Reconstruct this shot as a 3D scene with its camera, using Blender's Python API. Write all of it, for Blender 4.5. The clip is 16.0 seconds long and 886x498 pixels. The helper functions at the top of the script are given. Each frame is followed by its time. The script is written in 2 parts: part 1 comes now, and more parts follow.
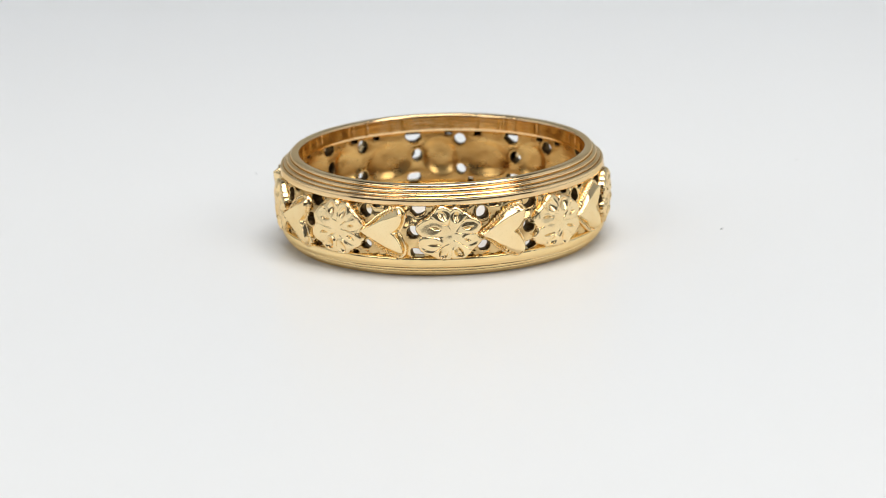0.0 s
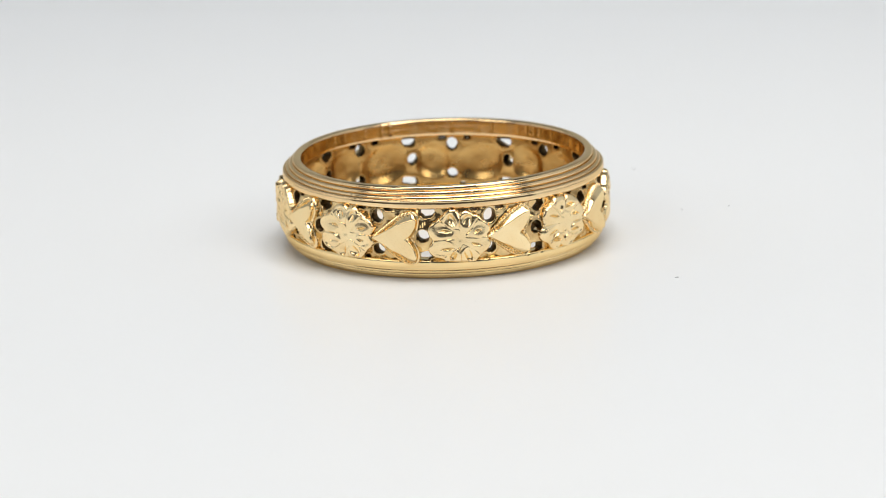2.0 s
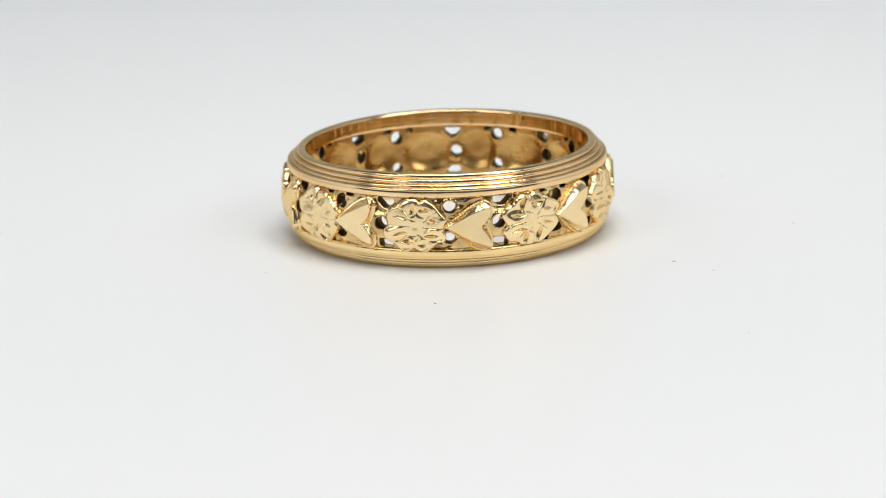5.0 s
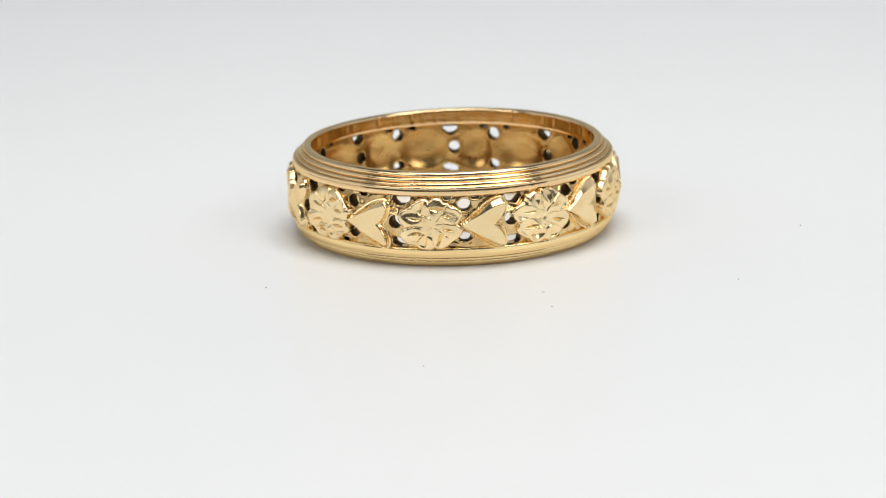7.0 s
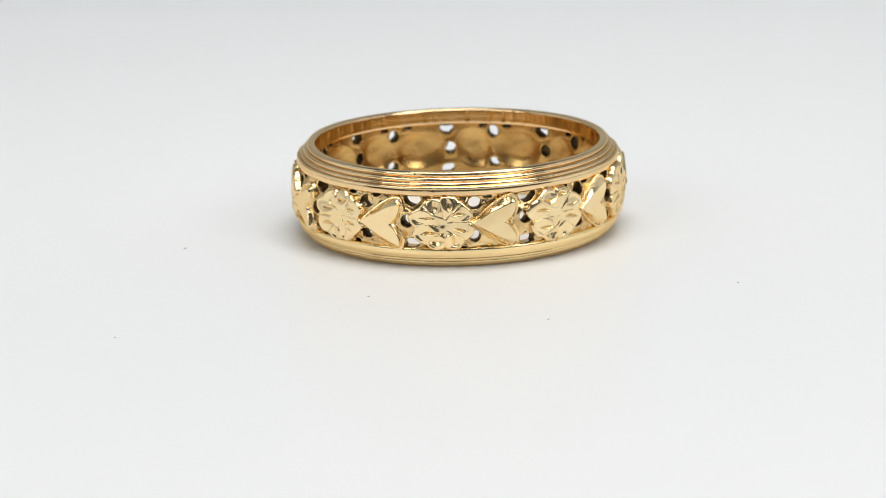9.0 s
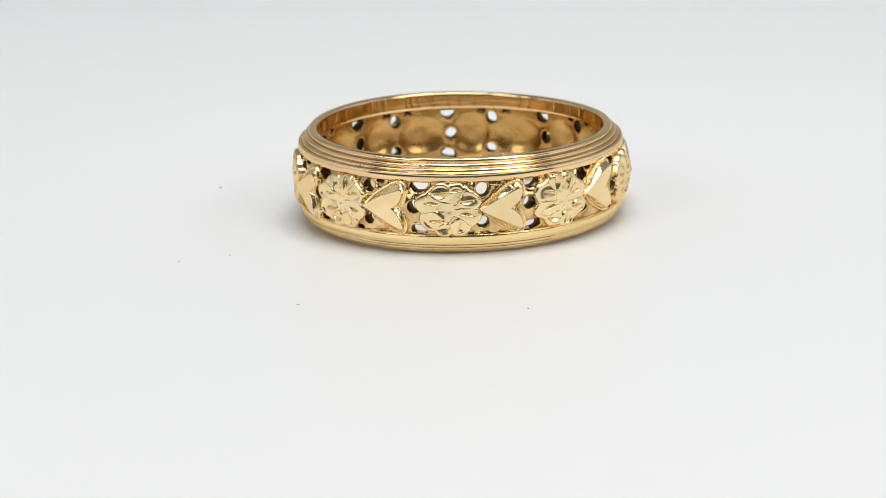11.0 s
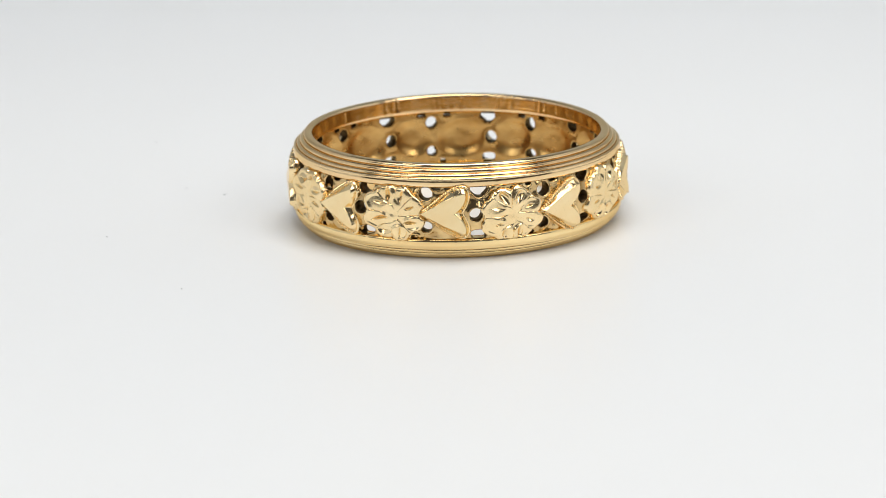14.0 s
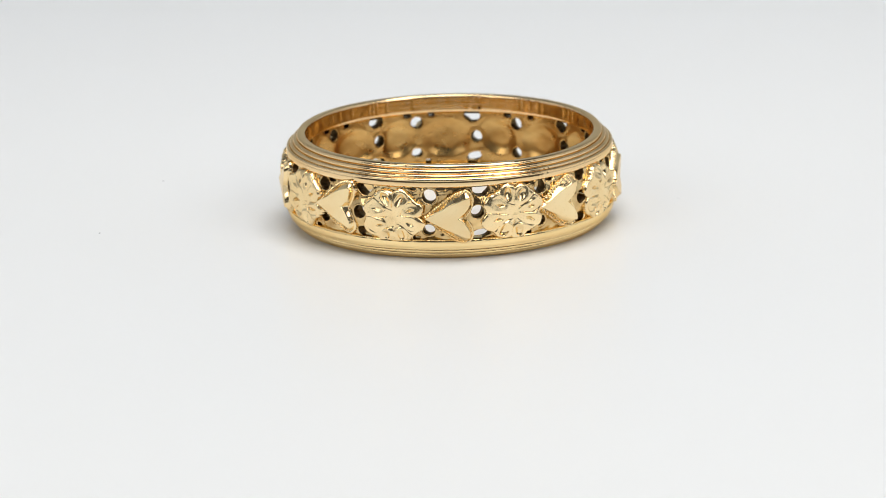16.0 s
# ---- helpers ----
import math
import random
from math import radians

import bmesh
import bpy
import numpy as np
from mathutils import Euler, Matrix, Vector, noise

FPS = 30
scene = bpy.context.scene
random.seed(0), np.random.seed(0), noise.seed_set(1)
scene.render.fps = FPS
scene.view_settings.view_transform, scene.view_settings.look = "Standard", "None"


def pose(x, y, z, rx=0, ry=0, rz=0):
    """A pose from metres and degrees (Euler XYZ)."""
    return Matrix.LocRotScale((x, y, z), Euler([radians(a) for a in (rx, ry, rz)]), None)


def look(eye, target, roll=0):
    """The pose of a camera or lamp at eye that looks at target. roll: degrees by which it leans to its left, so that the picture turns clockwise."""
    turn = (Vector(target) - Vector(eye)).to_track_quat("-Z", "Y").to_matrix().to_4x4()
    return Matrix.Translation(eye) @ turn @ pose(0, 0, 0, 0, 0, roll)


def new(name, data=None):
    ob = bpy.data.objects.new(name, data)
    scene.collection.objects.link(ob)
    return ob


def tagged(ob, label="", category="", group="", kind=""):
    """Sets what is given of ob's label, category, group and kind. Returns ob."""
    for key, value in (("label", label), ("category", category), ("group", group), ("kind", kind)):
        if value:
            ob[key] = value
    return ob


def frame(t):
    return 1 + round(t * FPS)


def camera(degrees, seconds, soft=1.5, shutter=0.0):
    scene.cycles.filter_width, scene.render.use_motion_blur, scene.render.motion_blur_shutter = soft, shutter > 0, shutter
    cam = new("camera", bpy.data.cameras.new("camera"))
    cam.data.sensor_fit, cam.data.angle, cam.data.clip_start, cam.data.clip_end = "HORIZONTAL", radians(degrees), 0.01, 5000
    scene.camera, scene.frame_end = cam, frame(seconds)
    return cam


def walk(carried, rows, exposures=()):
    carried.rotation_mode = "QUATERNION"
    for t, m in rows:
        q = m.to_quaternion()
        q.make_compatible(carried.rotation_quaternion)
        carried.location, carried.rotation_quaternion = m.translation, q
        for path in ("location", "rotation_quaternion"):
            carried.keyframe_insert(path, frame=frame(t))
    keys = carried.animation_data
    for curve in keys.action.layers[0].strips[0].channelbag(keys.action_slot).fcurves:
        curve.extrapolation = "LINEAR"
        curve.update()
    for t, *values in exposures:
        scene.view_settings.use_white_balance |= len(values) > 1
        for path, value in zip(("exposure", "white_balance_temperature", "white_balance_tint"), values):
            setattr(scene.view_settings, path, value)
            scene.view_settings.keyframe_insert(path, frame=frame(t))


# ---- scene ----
# (seconds, camera yaw to the right, camera pitch down, turn of the platter), degrees
ROWS = [
    (0, -0.667, 14.992, 2.29), (0.5, -0.669, 14.962, -6.43), (1, -0.642, 14.930, -16.09), (1.5, -0.615, 14.887, -24.88),
    (2, -0.588, 14.836, -34.75), (2.5, -0.545, 14.845, -44.14), (3, -0.456, 14.875, -53.55), (3.5, -0.387, 14.879, -62.71),
    (4, -0.307, 14.904, -72.39), (4.2, -0.282, 14.914, -76.21), (6.3, 0.066, 14.982, -115.29), (6.5, 0.077, 14.971, -119.15),
    (7, 0.156, 14.997, -128.82), (7.5, 0.199, 15.015, -137.80), (8, 0.252, 15.035, -147.26), (8.5, 0.258, 15.025, -156.40),
    (9, 0.315, 15.079, -166.11), (9.2, 0.316, 15.101, -169.97), (11.3, 0.208, 15.445, -210.61), (11.5, 0.184, 15.425, -214.31),
    (12, 0.121, 15.436, -223.72), (12.5, 0.060, 15.412, -232.78), (13, -0.005, 15.420, -242.65), (13.5, -0.085, 15.458, -251.78),
    (14, -0.160, 15.451, -261.65), (14.5, -0.218, 15.438, -270.47), (15, -0.306, 15.411, -280.22), (15.5, -0.373, 15.439, -288.92),
    (16, -0.447, 15.439, -298.80),
]
EYE = Vector((0.0, -0.19581, 0.05140))
RING_AT = Vector((-2.21951, -0.13164, 0.0)) * 0.001   # the ring's centre on the platter
MM = 0.001
FOOT = -0.13   # the platter's top, mm

cam = camera(15.36, 16.0, soft=0.75)
cam.data.dof.use_dof = True
cam.data.dof.focus_distance = 0.1875
cam.data.dof.aperture_fstop = 95.0


def aim(yaw, pitch):
    a, b = radians(yaw), radians(pitch)
    return EYE + Vector((math.sin(a) * math.cos(b), math.cos(a) * math.cos(b), -math.sin(b)))


walk(cam, [(t, look(EYE, aim(y, p), -1.45)) for t, y, p, _ in ROWS])

# ---------------------------------------------------------------- light
world = bpy.data.worlds.new("studio")
scene.world = world
world.use_nodes = True
world.node_tree.nodes["Background"].inputs[0].default_value = (0.90, 0.93, 1.0, 1)
world.node_tree.nodes["Background"].inputs[1].default_value = 0.09


def area(name, at, target, sx, sy, watts, colour):
    d = bpy.data.lights.new(name, "AREA")
    d.shape, d.size, d.size_y, d.energy, d.color = "RECTANGLE", sx, sy, watts, colour
    ob = new(name, d)
    ob.matrix_world = look(at, target)
    return ob


area("softbox_lamp", (0.035, -0.045, 0.37), (0.02, -0.015, 0), 0.30, 0.26, 1.225, (0.99, 0.99, 0.97))
area("key_lamp", (0.26, -0.24, 0.27), (0.01, -0.01, 0), 0.20, 0.20, 0.41, (1.0, 0.985, 0.95))
area("fill_lamp", (-0.27, -0.25, 0.25), (-0.01, -0.01, 0), 0.20, 0.20, 0.31, (1.0, 0.985, 0.95))
scene.view_settings.exposure = 0.0


# ---------------------------------------------------------------- materials
def material(name):
    m = bpy.data.materials.new(name)
    m.use_nodes = True
    return m, m.node_tree.nodes, m.node_tree.links, m.node_tree.nodes["Principled BSDF"]


def ramp(nodes, links, source, stops):
    r = nodes.new("ShaderNodeValToRGB")
    r.color_ramp.elements[0].position, r.color_ramp.elements[0].color = stops[0][0], (*stops[0][1], 1)
    r.color_ramp.elements[1].position, r.color_ramp.elements[1].color = stops[-1][0], (*stops[-1][1], 1)
    for p, c in stops[1:-1]:
        r.color_ramp.elements.new(p).color = (*c, 1)
    links.new(source, r.inputs[0])
    return r.outputs[0]


def noise_tex(nodes, links, scale, detail=4, rough=0.55, stretch=None):
    co = nodes.new("ShaderNodeTexCoord")
    n = nodes.new("ShaderNodeTexNoise")
    n.inputs["Scale"].default_value, n.inputs["Detail"].default_value, n.inputs["Roughness"].default_value = scale, detail, rough
    if stretch:
        mp = nodes.new("ShaderNodeMapping")
        mp.inputs["Scale"].default_value = stretch
        links.new(co.outputs["Object"], mp.inputs[0])
        links.new(mp.outputs[0], n.inputs["Vector"])
    else:
        links.new(co.outputs["Object"], n.inputs["Vector"])
    return n.outputs["Fac"]


def bump(nodes, links, height, strength, distance, bsdf, before=None):
    b = nodes.new("ShaderNodeBump")
    b.inputs["Strength"].default_value, b.inputs["Distance"].default_value = strength, distance
    links.new(height, b.inputs["Height"])
    if before:
        links.new(before, b.inputs["Normal"])
    links.new(b.outputs[0], bsdf.inputs["Normal"])
    return b.outputs[0]


def gold(name, light, dark, r0, r1, wave, grain, stretch=None):
    m, n, l, b = material(name)
    b.inputs["Metallic"].default_value = 1.0
    b.inputs["Specular Tint"].default_value = (0.97, 0.84, 0.62, 1)
    tone = noise_tex(n, l, 900, 3, 0.55, stretch)
    l.new(ramp(n, l, tone, [(0.3, dark), (0.7, light)]), b.inputs["Base Color"])
    rg = noise_tex(n, l, 2600, 4, 0.55, stretch)
    mr = n.new("ShaderNodeMapRange")
    mr.inputs["From Min"].default_value, mr.inputs["From Max"].default_value = 0.3, 0.7
    mr.inputs["To Min"].default_value, mr.inputs["To Max"].default_value = r0, r1
    l.new(rg, mr.inputs["Value"])
    l.new(mr.outputs[0], b.inputs["Roughness"])
    first = bump(n, l, noise_tex(n, l, 1100, 2, 0.55, stretch), wave, 0.00006, b)
    bump(n, l, noise_tex(n, l, 9000, 4, 0.6), grain, 0.00001, b, first)
    return m


GOLD_RELIEF = gold("polished_gold_relief", (0.955, 0.765, 0.445), (0.92, 0.69, 0.37), 0.08, 0.17, 0.20, 0.30)
GOLD_PETAL = gold("satin_gold_petals", (0.955, 0.765, 0.45), (0.92, 0.69, 0.37), 0.14, 0.25, 0.28, 0.45)
GOLD_BAND = gold("polished_gold_band", (0.95, 0.745, 0.40), (0.88, 0.635, 0.305), 0.05, 0.12, 0.16, 0.35, (0.2, 0.2, 5.0))
# Same gold as the lower band; the rosier tint stands in for reflected colour.
GOLD_RIM = gold("reflection_tinted_rim", (0.95, 0.72, 0.41), (0.86, 0.585, 0.30), 0.05, 0.12, 0.16, 0.35, (0.2, 0.2, 5.0))
# Darkened gold that paints in the shade lines between the ridges.
GROOVE = gold("shaded_groove", (0.55, 0.36, 0.15), (0.26, 0.16, 0.06), 0.18, 0.40, 0.20, 0.40)
# Darker gold copy; the dimness inside the ring is put into its colour.
GOLD_INSIDE = gold("dimmed_satin_inside", (0.76, 0.50, 0.19), (0.44, 0.24, 0.07), 0.24, 0.36, 0.10, 0.55, (0.35, 0.35, 0.7))
# Tarnish tone taken darker to hold the shade of the recesses between the shapes.
GOLD_GROUND = gold("shaded_tarnished_ground", (0.88, 0.66, 0.34), (0.42, 0.26, 0.10), 0.10, 0.24, 0.25, 0.40)


# Near-black hole walls: grime plus the shade of the deep bores in one colour.
BORE_SHADE = gold("shaded_grimy_bore", (0.13, 0.08, 0.035), (0.03, 0.02, 0.01), 0.30, 0.55, 0.5, 0.5)


def paper(name, colour, rough, fine, sheen=0.35):
    m, n, l, b = material(name)
    c = Vector(colour)
    l.new(ramp(n, l, noise_tex(n, l, 14, 5), [(0.3, tuple(c * 0.985)), (0.7, colour)]), b.inputs["Base Color"])
    b.inputs["Roughness"].default_value = rough
    b.inputs["Specular IOR Level"].default_value = sheen
    first = bump(n, l, noise_tex(n, l, fine, 5, 0.6), 0.25, 0.00004, b)
    bump(n, l, noise_tex(n, l, fine * 6, 3, 0.6), 0.2, 0.00001, b, first)
    return m


WHITE_PLATTER = paper("matt_white_platter", (0.82, 0.82, 0.815), 0.40, 1500, 0.5)
WHITE_CARD = paper("white_card", (0.80, 0.81, 0.82), 0.7, 400)
# Blue so that the added card out of view tints the far platter.
BLUE_CARD = paper("pale_blue_card", (0.72, 0.78, 0.87), 0.7, 400)
WHITE_PLASTIC = paper("white_plastic", (0.78, 0.78, 0.78), 0.4, 600)
DUST, _n, _l, _b = material("grey_dust")
_l.new(ramp(_n, _l, noise_tex(_n, _l, 9000, 3), [(0.3, (0.17, 0.17, 0.18)), (0.7, (0.34, 0.33, 0.32))]), _b.inputs["Base Color"])
_b.inputs["Roughness"].default_value = 0.9


# ---------------------------------------------------------------- helpers
def mesh_of(name, verts, faces, mat, smooth=True):
    me = bpy.data.meshes.new(name)
    me.from_pydata([tuple(v) for v in verts], [], faces)
    me.materials.append(mat)
    me.validate()
    me.update()
    if smooth:
        me.polygons.foreach_set("use_smooth", [True] * len(me.polygons))
    return me


def part(name, me, parent, label=""):
    ob = new(name, me)
    ob.parent = parent
    if label:
        tagged(ob, label)
    return ob


def lathe(name, profile, mat, steps=360, closed=True, shift=None):
    """Turns a profile of (radius, height) in mm round z. shift(angle, radius, z) moves a point along the radius and z."""
    verts, faces, n = [], [], len(profile)
    for i in range(steps):
        a = 2 * math.pi * i / steps
        for r, z in profile:
            dr, dz = shift(a, r, z) if shift else (0, 0)
            verts.append(((r + dr) * math.cos(a) * MM, (r + dr) * math.sin(a) * MM, (z + dz) * MM))
    for i in range(steps):
        j = (i + 1) % steps
        for k in range(n if closed else n - 1):
            q = (k + 1) % n
            faces.append((i * n + k, i * n + q, j * n + q, j * n + k))
    return mesh_of(name, verts, faces, mat)


def rounded(points, cut=0.3, steps=3):
    """A closed profile with each corner rounded; a point's third number is the length to cut there."""
    out, n = [], len(points)
    for i in range(n):
        p, a, b = Vector(points[i][:2]), Vector(points[i - 1][:2]), Vector(points[(i + 1) % n][:2])
        c = points[i][2] if len(points[i]) > 2 else cut
        c0, c1 = min(c, 0.45 * (a - p).length), min(c, 0.45 * (b - p).length)
        s, e = p + (a - p).normalized() * c0, p + (b - p).normalized() * c1
        for k in range(steps + 1):
            t = k / steps
            out.append(tuple(s * (1 - t) ** 2 + p * 2 * t * (1 - t) + e * t * t))
    return out


# ---------------------------------------------------------------- the set
def sweep():
    """Unseen card, added for its blue bounce: lies under the turntable and curves up behind it."""
    prof = [(-1.2, -0.018), (0.34, -0.018)]
    for k in range(1, 17):
        a = math.pi / 2 * k / 16
        prof.append((0.34 + 0.16 * math.sin(a), -0.018 + 0.16 * (1 - math.cos(a))))
    prof.append((0.50, 0.75))
    xs = [-0.6 + 0.1 * i for i in range(13)]
    verts = [(x, y, z) for y, z in prof for x in xs] + [(x, y + 0.003 * (1 if z > 0.1 else 0), z - 0.003) for y, z in prof for x in xs]
    n, m, faces = len(xs), len(prof), []
    off = n * m
    for i in range(m - 1):
        for j in range(n - 1):
            q = (i * n + j, i * n + j + 1, (i + 1) * n + j + 1, (i + 1) * n + j)
            faces.append(q)
            faces.append(tuple(off + v for v in reversed(q)))
    ob = new("backdrop", mesh_of("backdrop", verts, faces, BLUE_CARD))
    return tagged(ob, "unseen pale blue-grey card curving up behind the turntable, added for blue bounce", "backdrop", kind="structure")


# White reflector cards added out of view to lift shadows and dark reflections.
def side_reflector(name, x):
    bm = bmesh.new()
    bmesh.ops.create_cube(bm, size=1.0)
    for v in bm.verts:
        v.co = Vector((x + v.co.x * 0.004, 0.17 + v.co.y * 0.62, 0.246 + v.co.z * 0.524))
    bmesh.ops.bevel(bm, geom=bm.edges[:], offset=0.001, segments=2, affect="EDGES")
    me = bpy.data.meshes.new(name)
    bm.to_mesh(me)
    bm.free()
    me.materials.append(WHITE_CARD)
    tagged(new(name, me), "unseen white reflector card added beside the turntable", "wall", kind="structure")


sweep()
side_reflector("reflector_west", -0.33)
side_reflector("reflector_east", 0.33)


def turntable():
    top = new("turntable")
    tagged(top, "round white motorised display turntable with matt top", "turntable")
    base = lathe("base", rounded([(0.01, -18), (92, -18), (92, -7.5), (0.01, -7.5)], 1.5), WHITE_PLASTIC, 96)
    part("base", base, top, "low white plastic turntable base")
    disc = lathe("platter", rounded([(0.01, -6), (110, -6), (110, FOOT), (0.01, FOOT)], 0.8), WHITE_PLATTER, 160)
    platter = part("platter", disc, top, "matt white round platter")
    spindle = lathe("spindle", [(0.01, -7.5), (12, -7.5), (12, -6), (0.01, -6)], WHITE_PLASTIC, 48)
    part("spindle", spindle, platter)
    return top, platter


TABLE, PLATTER = turntable()


def dust_fleck(radius, angle, length, width, turn, seed):
    rng = random.Random(seed)
    bm = bmesh.new()
    bmesh.ops.create_icosphere(bm, subdivisions=2, radius=1.0)
    for v in bm.verts:
        k = 1 + 0.25 * (rng.random() - 0.5)
        bend = 0.25 * v.co.x * v.co.x
        v.co = Vector((v.co.x * length * k, (v.co.y + bend) * width * k, max(v.co.z, -0.8) * width * 0.5)) * MM
    me = bpy.data.meshes.new("dust_fleck")
    bm.to_mesh(me)
    bm.free()
    me.materials.append(DUST)
    ob = part("dust_fleck", me, PLATTER, "tiny dark grey fleck of dust")
    a = radians(angle)
    ob.matrix_local = pose(radius * math.cos(a) * MM, radius * math.sin(a) * MM, (FOOT + width * 0.38) * MM, 0, 0, turn)


for k, f in enumerate([
    (14.9, 357.3, 0.13, 0.045, 40), (15.0, 63.2, 0.13, 0.035, 110), (18.0, 60.3, 0.10, 0.025, 80), (21.3, 94.6, 0.12, 0.03, 20),
    (27.6, 37.3, 0.06, 0.03, 0), (22.6, 128.7, 0.07, 0.04, 0), (13.2, 304.4, 0.05, 0.018, 60),
]):
    dust_fleck(*f, k)

# ---------------------------------------------------------------- the ring (all in mm, heights from the platter)
RING = new("ring")
tagged(RING, "yellow gold band ring with pierced hearts and flowers", "ring")
UNITS = [258.30, 298.15, 337.81, 378.28, 417.80, 458.08, 497.38, 537.27, 577.75, 618.30]   # the round holes behind each heart
TIPS = [23.60, 22.66, 23.45, 23.57, 23.07, 23.19, 22.87, 24.29, 22.95]   # from there to the pair of holes at the next heart's tip
LEVEL = [-0.10, -0.09, -0.09, -0.05, 0.04, 0.07, 0.08, -0.14, 0.0]   # each unit sits a little high or low
H = 5.5


def warp(a):
    """The rim is slightly out of true."""
    return 0.09 * math.cos(a - 1.05) + 0.03 * math.cos(2 * a + 0.6) + 0.02 * math.cos(3 * a + 1.9)


def bead(r, z, rho, a0, a1, n=11):
    """A half-round ridge of a profile, from one angle to another."""
    return [(r + rho * math.cos(radians(a0 + (a1 - a0) * k / n)), z + rho * math.sin(radians(a0 + (a1 - a0) * k / n))) for k in range(n + 1)]


def grooved(me, points, grooves):
    """Gives the faces of a turned band that lie in its grooves the shaded material."""
    me.materials.append(GROOVE)
    me.polygons.foreach_set("material_index", [1 if i % points in grooves else 0 for i in range(len(me.polygons))])
    return me


def upper_band():
    ticks = random.Random(4)
    marks = [(ticks.uniform(0, 2 * math.pi), ticks.uniform(0.005, 0.012), ticks.uniform(0.015, 0.035)) for _ in range(60)]
    prof = [(8.70, 4.50), (8.70, 4.62), (8.70, 4.74), (8.70, 4.86), (8.70, 4.98), (8.70, 5.10), (8.70, 5.22), (8.70, 5.34), (8.72, 5.43), (8.78, 5.48), (8.88, H)]
    prof += bead(9.06, 5.315, 0.185, 95, -60) + bead(9.30, 5.06, 0.18, 146, -58) + bead(9.52, 4.83, 0.16, 146, -46) + bead(9.76, 4.69, 0.115, 150, -20)
    prof += [(9.885, 4.61), (9.893, 4.54), (9.895, 4.47), (9.893, 4.40), (9.885, 4.34), (9.865, 4.295), (9.83, 4.265), (9.80, 4.24), (9.62, 4.22), (9.30, 4.20), (9.15, 4.25), (9.06, 4.36), (8.90, 4.40), (8.76, 4.44)]
    nicks = [(ticks.uniform(0, 2 * math.pi), ticks.uniform(0.003, 0.010), ticks.uniform(0.004, 0.013), ticks.choice([5.35, 5.1, 4.86, 4.7, 4.4])) for _ in range(90)]

    def shift(a, r, z):
        dr = 0.006 * math.sin(7 * a + z) if r > 9.1 else 0
        if r > 9.05:
            for at, wide, deep, level in nicks:
                if abs(z - level) < 0.09 and abs((a - at + math.pi) % (2 * math.pi) - math.pi) < wide:
                    dr -= deep
        if r < 8.76 and 4.7 < z < 5.35:
            for at, wide, deep in marks:
                if abs((a - at + math.pi) % (2 * math.pi) - math.pi) < wide:
                    dr += deep
        return dr, warp(a) * max(0, (z - 4.0) / 1.5)
    band = grooved(lathe("upper_band", prof, GOLD_RIM, 1080, True, shift), len(prof), {21, 22, 23, 33, 34, 35, 45, 46, 47})
    part("upper_band", band, RING, "grooved polished gold upper rim")


def lower_band():
    ticks = random.Random(9)
    prof = [(8.76, 1.06), (8.90, 1.10), (9.06, 1.12), (9.15, 1.18), (9.30, 1.20), (9.62, 1.18), (9.82, 1.15), (9.90, 1.10), (9.925, 1.04), (9.93, 0.96), (9.925, 0.86), (9.91, 0.76), (9.885, 0.68), (9.86, 0.64)]
    prof += bead(9.74, 0.60, 0.105, 10, -110, 7) + bead(9.56, 0.42, 0.145, 55, -100, 9) + bead(9.36, 0.21, 0.155, 55, -100, 9) + bead(9.15, 0.02, 0.15, 55, -88, 9)
    prof += [(8.98, FOOT), (8.82, FOOT + 0.01), (8.74, FOOT + 0.05), (8.70, 0.10), (8.70, 0.5), (8.70, 1.00)]
    cuts = [(radians(u + ticks.uniform(-0.5, 2.5)), 0.006, ticks.uniform(0.02, 0.045), ticks.uniform(0.86, 0.98), 0.16) for u in UNITS[:9]]
    cuts += [(ticks.uniform(0, 2 * math.pi), ticks.uniform(0.003, 0.009), ticks.uniform(0.006, 0.02), ticks.choice([1.05, 0.9, 0.6, 0.4, 0.15]), 0.07) for _ in range(70)]

    def shift(a, r, z):
        dr = 0.006 * math.sin(9 * a) if r > 9.2 else 0
        if r > 9.2:
            for at, wide, deep, level, tall in cuts:
                if abs(z - level) < tall and abs((a - at + math.pi) % (2 * math.pi) - math.pi) < wide:
                    dr -= deep
        return dr, 0
    band = grooved(lathe("lower_band", prof, GOLD_BAND, 1080, True, shift), len(prof), {20, 21, 30, 31, 40, 41})
    part("lower_band", band, RING, "grooved polished gold lower rim")


def wrap(u, z, r):
    """A point u mm along the frieze (taken at 10 mm), z mm high and r mm from the axis."""
    a = u / 10.0
    return np.stack([r * np.cos(a), r * np.sin(a), z], -1) * MM


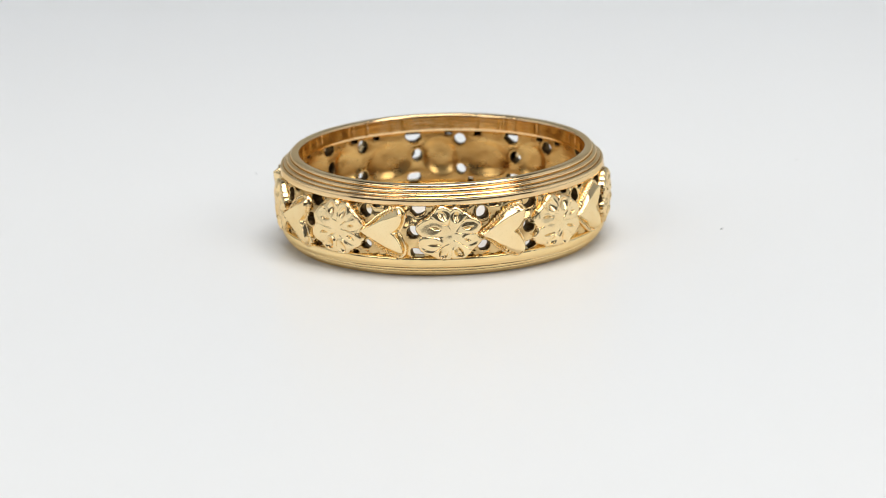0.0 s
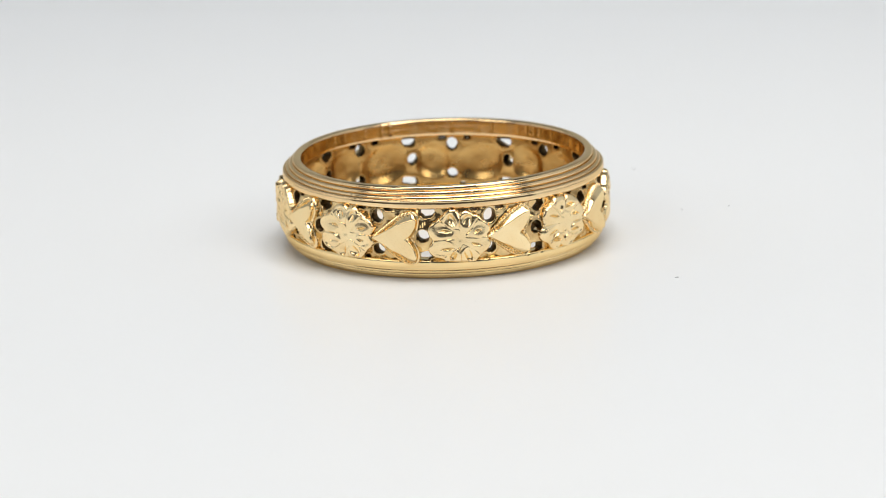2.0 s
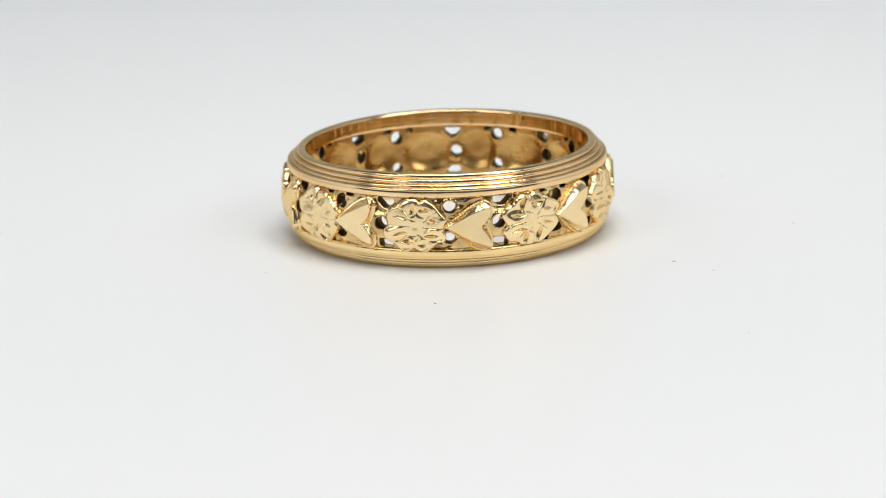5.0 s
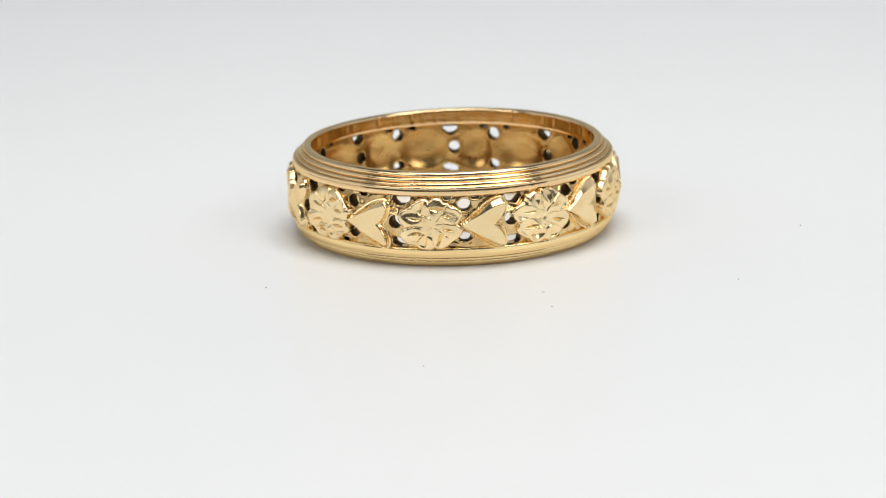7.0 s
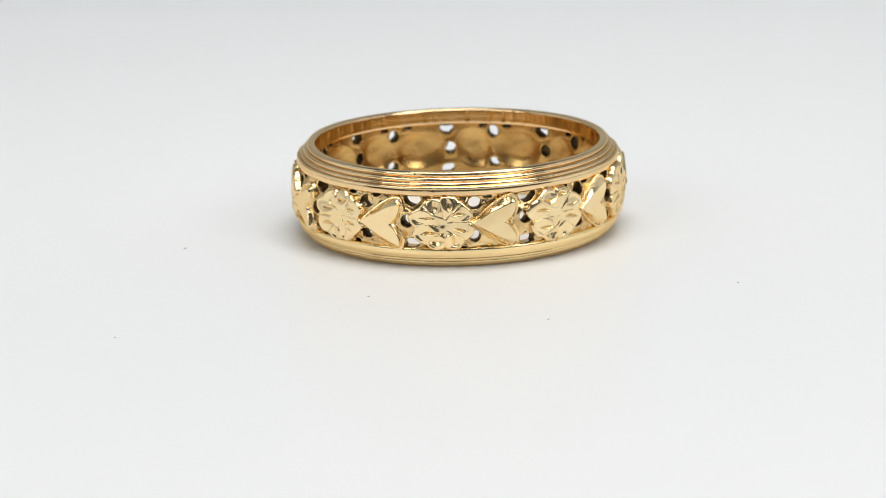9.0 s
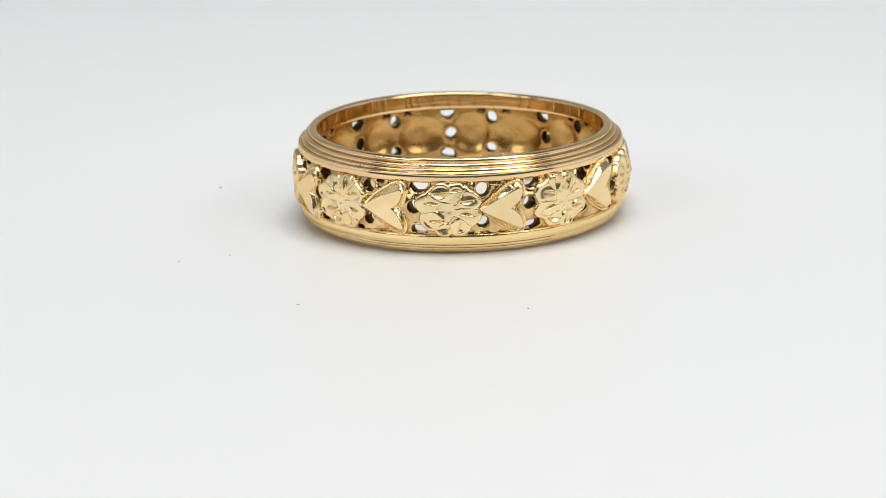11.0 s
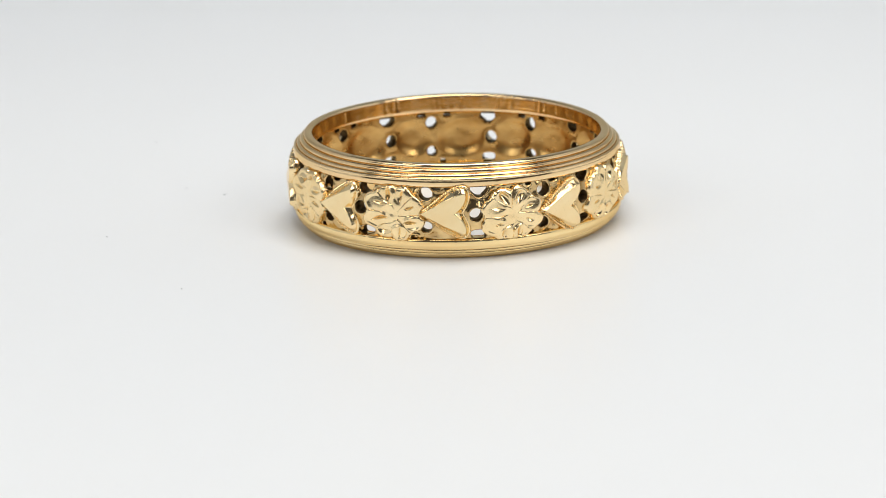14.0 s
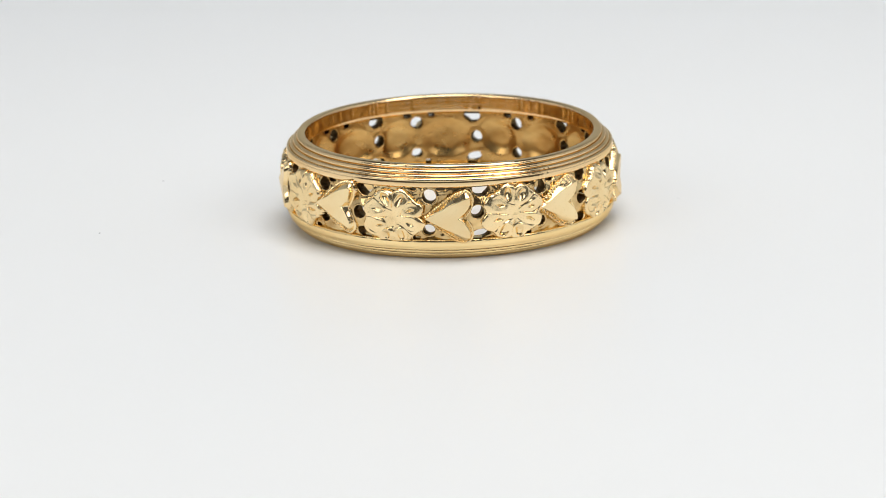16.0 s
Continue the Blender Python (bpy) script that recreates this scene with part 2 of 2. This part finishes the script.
def relief(names, sdf, height, box, mat, step=0.04, skirt=9.62, split=None):
    """A raised shape on the frieze: inside where sdf(u, z) > 0, at the radius height(u, z), with side walls down to the skirt.
    split(u, z) tells the pieces apart: one mesh for each of the names."""
    u0, u1, z0, z1 = box
    us, zs = np.arange(u0, u1 + step, step), np.arange(z0, z1 + step, step)
    U, Z = np.meshgrid(us, zs, indexing="ij")
    piece = split(U[:-1, :-1] + step / 2, Z[:-1, :-1] + step / 2)
    d = sdf(U, Z)
    gu, gz = np.gradient(d, step)
    g2 = np.maximum(gu * gu + gz * gz, 0.2)
    near = np.abs(d) < step * 0.75
    U, Z = np.where(near, U - d * gu / g2, U), np.where(near, Z - d * gz / g2, Z)
    inside = (d > -step * 0.75)
    keep = inside[:-1, :-1] & inside[1:, :-1] & inside[1:, 1:] & inside[:-1, 1:]
    shape, n = U.shape, U.size
    top = wrap(U, Z, height(U, Z)).reshape(-1, 3)
    low = wrap(U, Z, np.full(shape, skirt)).reshape(-1, 3)
    points = np.concatenate([top, low])
    faces, owner, edges = [], [], {}
    for i, j in np.argwhere(keep):
        q = tuple(int(a * shape[1] + b) for a, b in ((i, j), (i + 1, j), (i + 1, j + 1), (i, j + 1)))
        faces.append(q)
        owner.append(int(piece[i, j]))
        for k in range(4):
            e = (q[k], q[(k + 1) % 4])
            if (e[1], e[0]) in edges:
                del edges[(e[1], e[0])]
            else:
                edges[e] = owner[-1]
    for (a, b), own in edges.items():
        faces.append((b, a, n + a, n + b))
        owner.append(own)
    made = []
    for k, name in enumerate(names):
        mine = [f for f, o in zip(faces, owner) if o == k]
        if mine:
            ids = sorted({v for f in mine for v in f})
            at = {v: i for i, v in enumerate(ids)}
            made.append(mesh_of(name, points[ids], [tuple(at[v] for v in f) for f in mine], mat))
    return made


def poly_sdf(pts):
    """Distance to a closed outline, positive inside."""
    P = np.array(pts, float)
    Q = np.roll(P, -1, 0)

    def f(U, Z):
        best = np.full(U.shape, 1e9)
        sign = np.zeros(U.shape, bool)
        for (ax, ay), (bx, by) in zip(P, Q):
            ex, ey = bx - ax, by - ay
            wx, wy = U - ax, Z - ay
            t = np.clip((wx * ex + wy * ey) / (ex * ex + ey * ey + 1e-12), 0, 1)
            best = np.minimum(best, (wx - t * ex) ** 2 + (wy - t * ey) ** 2)
            c = ((ay > Z) != (by > Z)) & (U < (bx - ax) * (Z - ay) / (by - ay + 1e-12) + ax)
            sign ^= c
        return np.where(sign, 1, -1) * np.sqrt(best)
    return f


def bez(p0, p1, p2, p3, n=10):
    return [tuple(np.array(p0) * (1 - t) ** 3 + 3 * np.array(p1) * t * (1 - t) ** 2 + 3 * np.array(p2) * t * t * (1 - t) + np.array(p3) * t ** 3)
            for t in [k / n for k in range(n)]]


def heart_outline(l, h, cleft):
    up = bez((0, 0), (0.25 * l, 0.32 * h), (0.48 * l, 0.92 * h), (0.80 * l, h)) + bez((0.80 * l, h), (0.97 * l, 0.98 * h), (1.03 * l, 0.50 * h), (cleft * l, 0.0))
    return up + [(cleft * l, 0.0)] + [(u, -z) for u, z in reversed(up[1:])]


def face_outline(l, h):
    up = bez((0.05 * l, 0), (0.30 * l, 0.27 * h), (0.55 * l, 0.56 * h), (0.87 * l, 0.76 * h)) + bez((0.87 * l, 0.76 * h), (0.91 * l, 0.48 * h), (0.80 * l, 0.16 * h), (0.66 * l, 0), 6)
    return up + [(0.66 * l, 0.0)] + [(u, -z) for u, z in reversed(up[1:])]


def smooth01(x):
    x = np.clip(x, 0, 1)
    return x * x * (3 - 2 * x)


def belly(Z):
    """How far the frieze falls back towards the rims."""
    return 0.10 * np.abs((Z - 2.75) / 1.5) ** 3


def unevenness(seed, size):
    """How far hand work strays: three slow waves for the outline (u and z) and for the height."""
    rng = random.Random(seed)
    waves = [[(rng.uniform(1.2, 5.0), rng.uniform(-5.0, 5.0), rng.uniform(0, 6.28), rng.uniform(0.5, 1.0)) for _ in range(4)] for _ in range(3)]

    def f(U, Z):
        return [size * sum(w * np.sin(a * U + b * Z + p) for a, b, p, w in group) / 2 for group in waves]
    return f


def heart(u0, seed, level):
    """u0: the tip's place along the frieze."""
    rng = random.Random(seed)
    l, h, zc = 3.14 + rng.uniform(-0.06, 0.06), 1.62 + rng.uniform(-0.04, 0.05), 2.68 + level + rng.uniform(-0.04, 0.04)
    lean = rng.uniform(-0.03, 0.03)
    outer = poly_sdf([(u0 + u, zc + z + lean * u) for u, z in heart_outline(l, h, 0.83)])
    face = poly_sdf([(u0 + u, zc + z + lean * u) for u, z in face_outline(l * rng.uniform(0.97, 1.02), h * rng.uniform(0.95, 1.04))])
    tilt_u, tilt_v, pitch = rng.uniform(-0.03, 0.05), rng.uniform(-0.025, 0.025), rng.uniform(0.17, 0.21)

    stray = unevenness(seed, 0.022)

    def height(U, Z):
        bu, bz, bh = stray(U, Z)
        return flat_height(U + bu, Z + bz) + 0.3 * bh

    def flat_height(U, Z):
        s, v = (U - u0) / l, (Z - zc - lean * (U - u0))
        do, df = outer(U, Z), face(U, Z)
        rope_zone = smooth01((0.86 - s) / 0.10) * smooth01((s - 0.03) / 0.05)
        along = np.hypot(U - u0, Z - zc) * 2 * math.pi / pitch
        bead = 0.6 + 0.4 * np.cos(along + 1.2 * np.sign(v))
        hump = np.sqrt(np.clip(1 - ((do - 0.085) / 0.095) ** 2, 0, 1))
        rope = 10.00 + (0.20 * bead * rope_zone + 0.15 * (1 - rope_zone)) * hump - 0.5 * belly(Z)
        top = 10.31 / np.cos((U - u0 - 0.5 * l) / 10) + tilt_u * (s - 0.5) + tilt_v * v
        q = np.clip((do - 0.17) / np.maximum(do - 0.17 - np.minimum(df, 0), 1e-4), 0, 1)
        low = 10.00 + 0.08 * smooth01((s - 0.68) / 0.15)
        flank = low + (top - low) * q
        return np.where(df > 0, top, np.where(do > 0.17, np.maximum(flank, 9.95), np.maximum(rope, 9.87)))
    box = (u0 - 0.1, u0 + l + 0.2, zc - h - 0.25, zc + h + 0.25)
    return relief(["heart", "beaded_edge"], outer, height, box, GOLD_RELIEF, 0.03, 9.56, lambda U, Z: (outer(U, Z) < 0.17).astype(int))


def flower(uc, seed, style, level):
    """style: scooped petals, or petals cut with long straight strokes."""
    rng = random.Random(seed)
    zc, spin = 2.66 + level + rng.uniform(-0.04, 0.04), rng.uniform(-0.12, 0.12)
    ends = "scoop" if style == "scooped" else "stroke"
    shapes = [(1.16, 0.42, 0.68, 0.56, "cut"), (1.14, -0.44, 0.68, 0.54, "cut"), (0.46, 1.04, 0.58, 0.60, ends), (-0.40, 1.06, 0.64, 0.58, ends),
              (-1.02, 0.48, 0.84, 0.64, "cut"), (-1.00, -0.54, 0.84, 0.64, "cut"), (-0.44, -1.08, 0.64, 0.56, ends), (0.46, -1.08, 0.60, 0.56, ends)]
    lobes = []
    for x, y, ru, rz, kind in shapes:
        c, n = math.cos(spin), math.sin(spin)
        x, y = x * rng.uniform(0.93, 1.06), y * rng.uniform(0.93, 1.05)
        k = rng.uniform(0.94, 1.08)
        if kind == "scoop":
            turn = math.atan2(y, x) + spin + rng.uniform(-0.3, 0.3)
        elif kind == "stroke":
            turn = rng.choice([0.0, 1.45]) + rng.uniform(-0.25, 0.25)
        else:
            turn = 0.22 * math.copysign(1, x * y) * (1 if style == "scooped" else 0.4) + rng.uniform(-0.12, 0.12)
        lobes.append((uc + x * c - y * n, zc + x * n + y * c, ru * k, rz * k, kind, turn, rng.uniform(0.7, 1.25), rng.uniform(0.8, 1.2),
                      rng.uniform(-0.24, 0.10) - (0.10 if y < -0.8 else 0), rng.uniform(-0.22, 0.22), rng.choice([-1, 1])))

    def core(U, Z):
        return np.minimum(np.minimum(1.66 - np.abs(U - uc), 1.34 - np.abs(Z - zc)), 1.66 - 0.70 * (np.abs(U - uc) + np.abs(Z - zc)))

    stray = unevenness(seed, 0.05)

    def sdf(U, Z):
        bu, bz, _ = stray(U, Z)
        return plain_sdf(U + bu, Z + bz)

    def height(U, Z):
        bu, bz, bh = stray(U, Z)
        return plain_height(U + bu, Z + bz) + 0.35 * bh

    def plain_sdf(U, Z):
        best = core(U, Z)
        for x, y, ru, rz, *_ in lobes:
            best = np.maximum(best, (1 - np.sqrt(((U - x) / ru) ** 2 + ((Z - y) / rz) ** 2)) * min(ru, rz))
        return np.minimum(best, np.minimum(4.30 - Z, Z - 1.06))

    def plain_height(U, Z):
        d = np.clip(plain_sdf(U, Z), 0, None)
        top = 10.24 / np.cos((U - uc) / 10 * 0.8) - 0.13 * np.exp(-d / 0.055) - belly(Z)
        first = np.full(U.shape, 9.0)
        second = np.full(U.shape, 9.0)
        weight, facet = np.full(U.shape, 1e-6), np.zeros(U.shape)
        for x, y, ru, rz, kind, turn, depth, size, tilt, lean, hand in lobes:
            c, n = math.cos(turn), math.sin(turn)
            p, q = (U - x) * c + (Z - y) * n, -(U - x) * n + (Z - y) * c
            r = np.sqrt(((U - x) / ru) ** 2 + ((Z - y) / rz) ** 2)
            second = np.minimum(second, np.maximum(first, r))
            first = np.minimum(first, r)
            way = math.atan2(y - zc, x - uc)
            out, side = (U - x) * math.cos(way) + (Z - y) * math.sin(way), -(U - x) * math.sin(way) + (Z - y) * math.cos(way)
            w = np.exp(-20 * r)
            weight += w
            facet += w * (tilt * out + lean * side)
            if kind == "cut":
                pin = p + (0.12 if x > uc else -0.16)
                long = (0.36 if x > uc else 0.50) * size * (0.8 if style == "scooped" else 1.1)
                top -= (0.15 if style == "scooped" else 0.21) * depth * np.clip(1 - np.where(q * hand > 0, np.abs(q) / 0.05, np.abs(q) / (0.15 * size)) - (pin / long) ** 2, 0, 1)
            elif kind == "stroke":
                top -= 0.19 * depth * np.clip(1 - (p / (0.46 * size)) ** 2 - np.where(q * hand > 0, np.abs(q) / 0.06, np.abs(q) / (0.30 * size)), 0, 1)
            else:
                top -= 0.17 * depth * (0.6 + 0.8 * np.clip(p / 0.5 + 0.5, 0, 1)) * np.clip(1 - (p / (0.38 * size)) ** 2 - (q / (0.22 * size)) ** 2, 0, 1) ** 0.7
        rc = np.hypot(U - uc, Z - zc)
        top += facet / weight
        top -= (0.045 + 0.03 * np.sin(5 * U + 3 * Z + seed)) * np.clip(1 - (second - first) / 0.10, 0, 1) * smooth01((rc - 0.18) / 0.4)
        return np.maximum(top - 0.03 * np.exp(-(rc / 0.18) ** 2), 9.82)

    def petals(U, Z):
        near = np.array([np.hypot((U - x) / ru, (Z - y) / rz) for x, y, ru, rz, *_ in lobes])
        return np.where(np.hypot(U - uc, Z - zc) < 0.38, 0, 1 + near.argmin(0))
    return relief(["flower"] + ["petal"] * 8, sdf, height, (uc - 2.15, uc + 2.15, 1.0, 4.40), GOLD_PETAL, 0.03, 9.56, petals)


def openwork_wall():
    """The pierced gold wall between the rims, dished from behind under each heart and flower."""
    step = 2 * math.pi * 10.0 / 1500
    nz = 74
    us = np.arange(1500) * step
    zs = np.linspace(1.06, 4.42, nz)
    U, Z = np.meshgrid(us, zs, indexing="ij")
    full = 2 * math.pi * 10.0

    def du(at):
        return (U - at + full / 2) % full - full / 2
    d = np.full(U.shape, 9.0)
    dish = np.zeros(U.shape)
    bridge = np.zeros(U.shape)
    rng = random.Random(8)
    for k in range(9):
        h0 = radians(UNITS[k]) * 10
        h1 = radians(UNITS[k + 1]) * 10
        span = h1 - h0
        tip = h0 + radians(TIPS[k]) * 10

        def hole(at, z, ru, rz, power=2.0, slant=0.0):
            x, y = np.abs(du(at)) / ru, np.abs(Z - z - slant * du(at)) / rz
            return ((x ** power + y ** power) ** (1 / power) - 1) * min(ru, rz)
        j = lambda s: rng.uniform(-s, s)
        for q in (hole(h0 + j(0.03), 2.80 + LEVEL[k] + j(0.03), 0.385, 0.40), hole(tip + j(0.04), 3.79 + LEVEL[k] * 0.6 + j(0.05), 0.40 + j(0.03), 0.41 + j(0.03)), hole(tip + j(0.05), 1.85 + LEVEL[k] * 0.6 + j(0.05), 0.37 + j(0.03), 0.33 + j(0.03)),
                  np.maximum(hole(h0 + 0.24 + j(0.06), 4.06 + j(0.05), 0.51 + j(0.07), 0.40, 2.4, j(0.25)), (np.abs(du(h0 + 0.24)) - 0.62 * np.clip((Z - 3.50) / 0.55, 0.1, 1)) * 0.8),
                  hole(h0 + 0.21 + j(0.05), 1.44 + j(0.03), 0.50 + j(0.07), 0.28, 3.0, j(0.25)),
                  hole(tip - 1.05 + j(0.2), 4.20, 0.24 + j(0.06), 0.13, 2.6), hole(tip - 0.75 + j(0.1), 1.24, 0.20, 0.11, 3.0), hole(tip + 0.75 + j(0.1), 4.20, 0.28, 0.13, 2.6)):
            d = np.minimum(d, q)
        bridge = np.maximum(bridge, np.exp(-(np.abs(du(h0 - 0.05)) / 0.95) ** 4 - (np.abs(Z - 2.74 - LEVEL[k]) / 0.78) ** 4))
        for at, ru in ((h0 + 2.12 + j(0.08), 1.72 + j(0.10)), (tip + 1.42 + j(0.06), 1.32 + j(0.08))):
            slope = j(0.12)
            r2 = (du(at) / ru) ** 2 + (np.abs(Z - 2.70 + j(0.08) - slope * du(at)) / (1.22 + j(0.08))) ** 2.2
            dish = np.maximum(dish, smooth01((1.12 - r2) / 1.05) * rng.uniform(0.75, 1.0))
    gu, gz = np.gradient(d, step, zs[1] - zs[0])
    g2 = np.maximum(gu * gu + gz * gz, 0.2)
    near = np.abs(d) < step * 0.75
    U2, Z2 = np.where(near, U - d * gu / g2, U), np.where(near, Z - d * gz / g2, Z)
    solid = d > -step * 0.75
    lump = np.array([[noise.noise(Vector((2.4 * 10 * math.cos(u / 10), 2.4 * 10 * math.sin(u / 10), 2.4 * z))) for z in zs] for u in us[::3]])
    lump = np.repeat(lump, 3, 0)
    lip = 0.05 * np.exp(-((d - 0.08) / 0.07) ** 2)
    outer = 9.88 + 0.09 * lump * (1 - 0.75 * bridge) + 0.8 * lip * (1 - 0.7 * bridge) + 0.27 * bridge - belly(Z) * 1.1
    inner = 9.16 + 0.30 * dish + 0.008 * lump - 0.03 * np.exp(-((d - 0.1) / 0.1) ** 2)
    vo, vi = wrap(U2, Z2, outer).reshape(-1, 3), wrap(U2, Z2, inner).reshape(-1, 3)
    n = len(vo)
    nxt = np.roll(solid, -1, 0)
    keep = solid[:, :-1] & solid[:, 1:] & nxt[:, :-1] & nxt[:, 1:]
    faces, edges = [], {}
    for i, k in np.argwhere(keep):
        i2 = (i + 1) % 1500
        q = (int(i * nz + k), int(i2 * nz + k), int(i2 * nz + k + 1), int(i * nz + k + 1))
        faces.append(q)
        faces.append(tuple(n + v for v in reversed(q)))
        for s in range(4):
            e = (q[s], q[(s + 1) % 4])
            if (e[1], e[0]) in edges:
                del edges[(e[1], e[0])]
            else:
                edges[e] = True
    for a, b in edges:
        faces.append((b, a, n + a, n + b))
    used = np.zeros(2 * n, bool)
    for f in faces:
        used[list(f)] = True
    remap = np.cumsum(used) - 1
    verts = np.concatenate([vo, vi])[used]
    me = mesh_of("openwork_wall", verts, [tuple(int(remap[v]) for v in f) for f in faces], GOLD_GROUND)
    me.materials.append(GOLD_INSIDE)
    me.materials.append(BORE_SHADE)
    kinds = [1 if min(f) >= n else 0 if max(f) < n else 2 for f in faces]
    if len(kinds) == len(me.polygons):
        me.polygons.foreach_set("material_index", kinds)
    part("openwork_wall", me, RING, "pierced gold wall with round and slotted holes")


upper_band()
lower_band()
openwork_wall()
for k in range(9):
    a0, a1 = radians(UNITS[k]), radians(UNITS[k + 1])
    centre, *petals = flower(a0 * 10 + 2.12, 20 + k, "stroked" if 2 <= k <= 6 else "scooped", LEVEL[k])
    bloom = part("flower", centre, RING, "raised gold flower with bright-cut petals")
    for me in petals:
        part("petal", me, bloom)
    face, *edges = heart((a0 + radians(TIPS[k] - 2.1)) * 10, 40 + k, LEVEL[k])
    core = part("heart", face, RING, "raised flat-faced gold heart")
    for me in edges:
        part("beaded_edge", me, core, "fine beaded gold edge")


# ---------------------------------------------------------------- motion of the things
def motions():
    walk(PLATTER, [(t, pose(0, 0, 0, 0, 0, a)) for t, _, _, a in ROWS])
    walk(RING, [(t, pose(0, 0, 0, 0, 0, a) @ Matrix.Translation(RING_AT)) for t, _, _, a in ROWS])


motions()
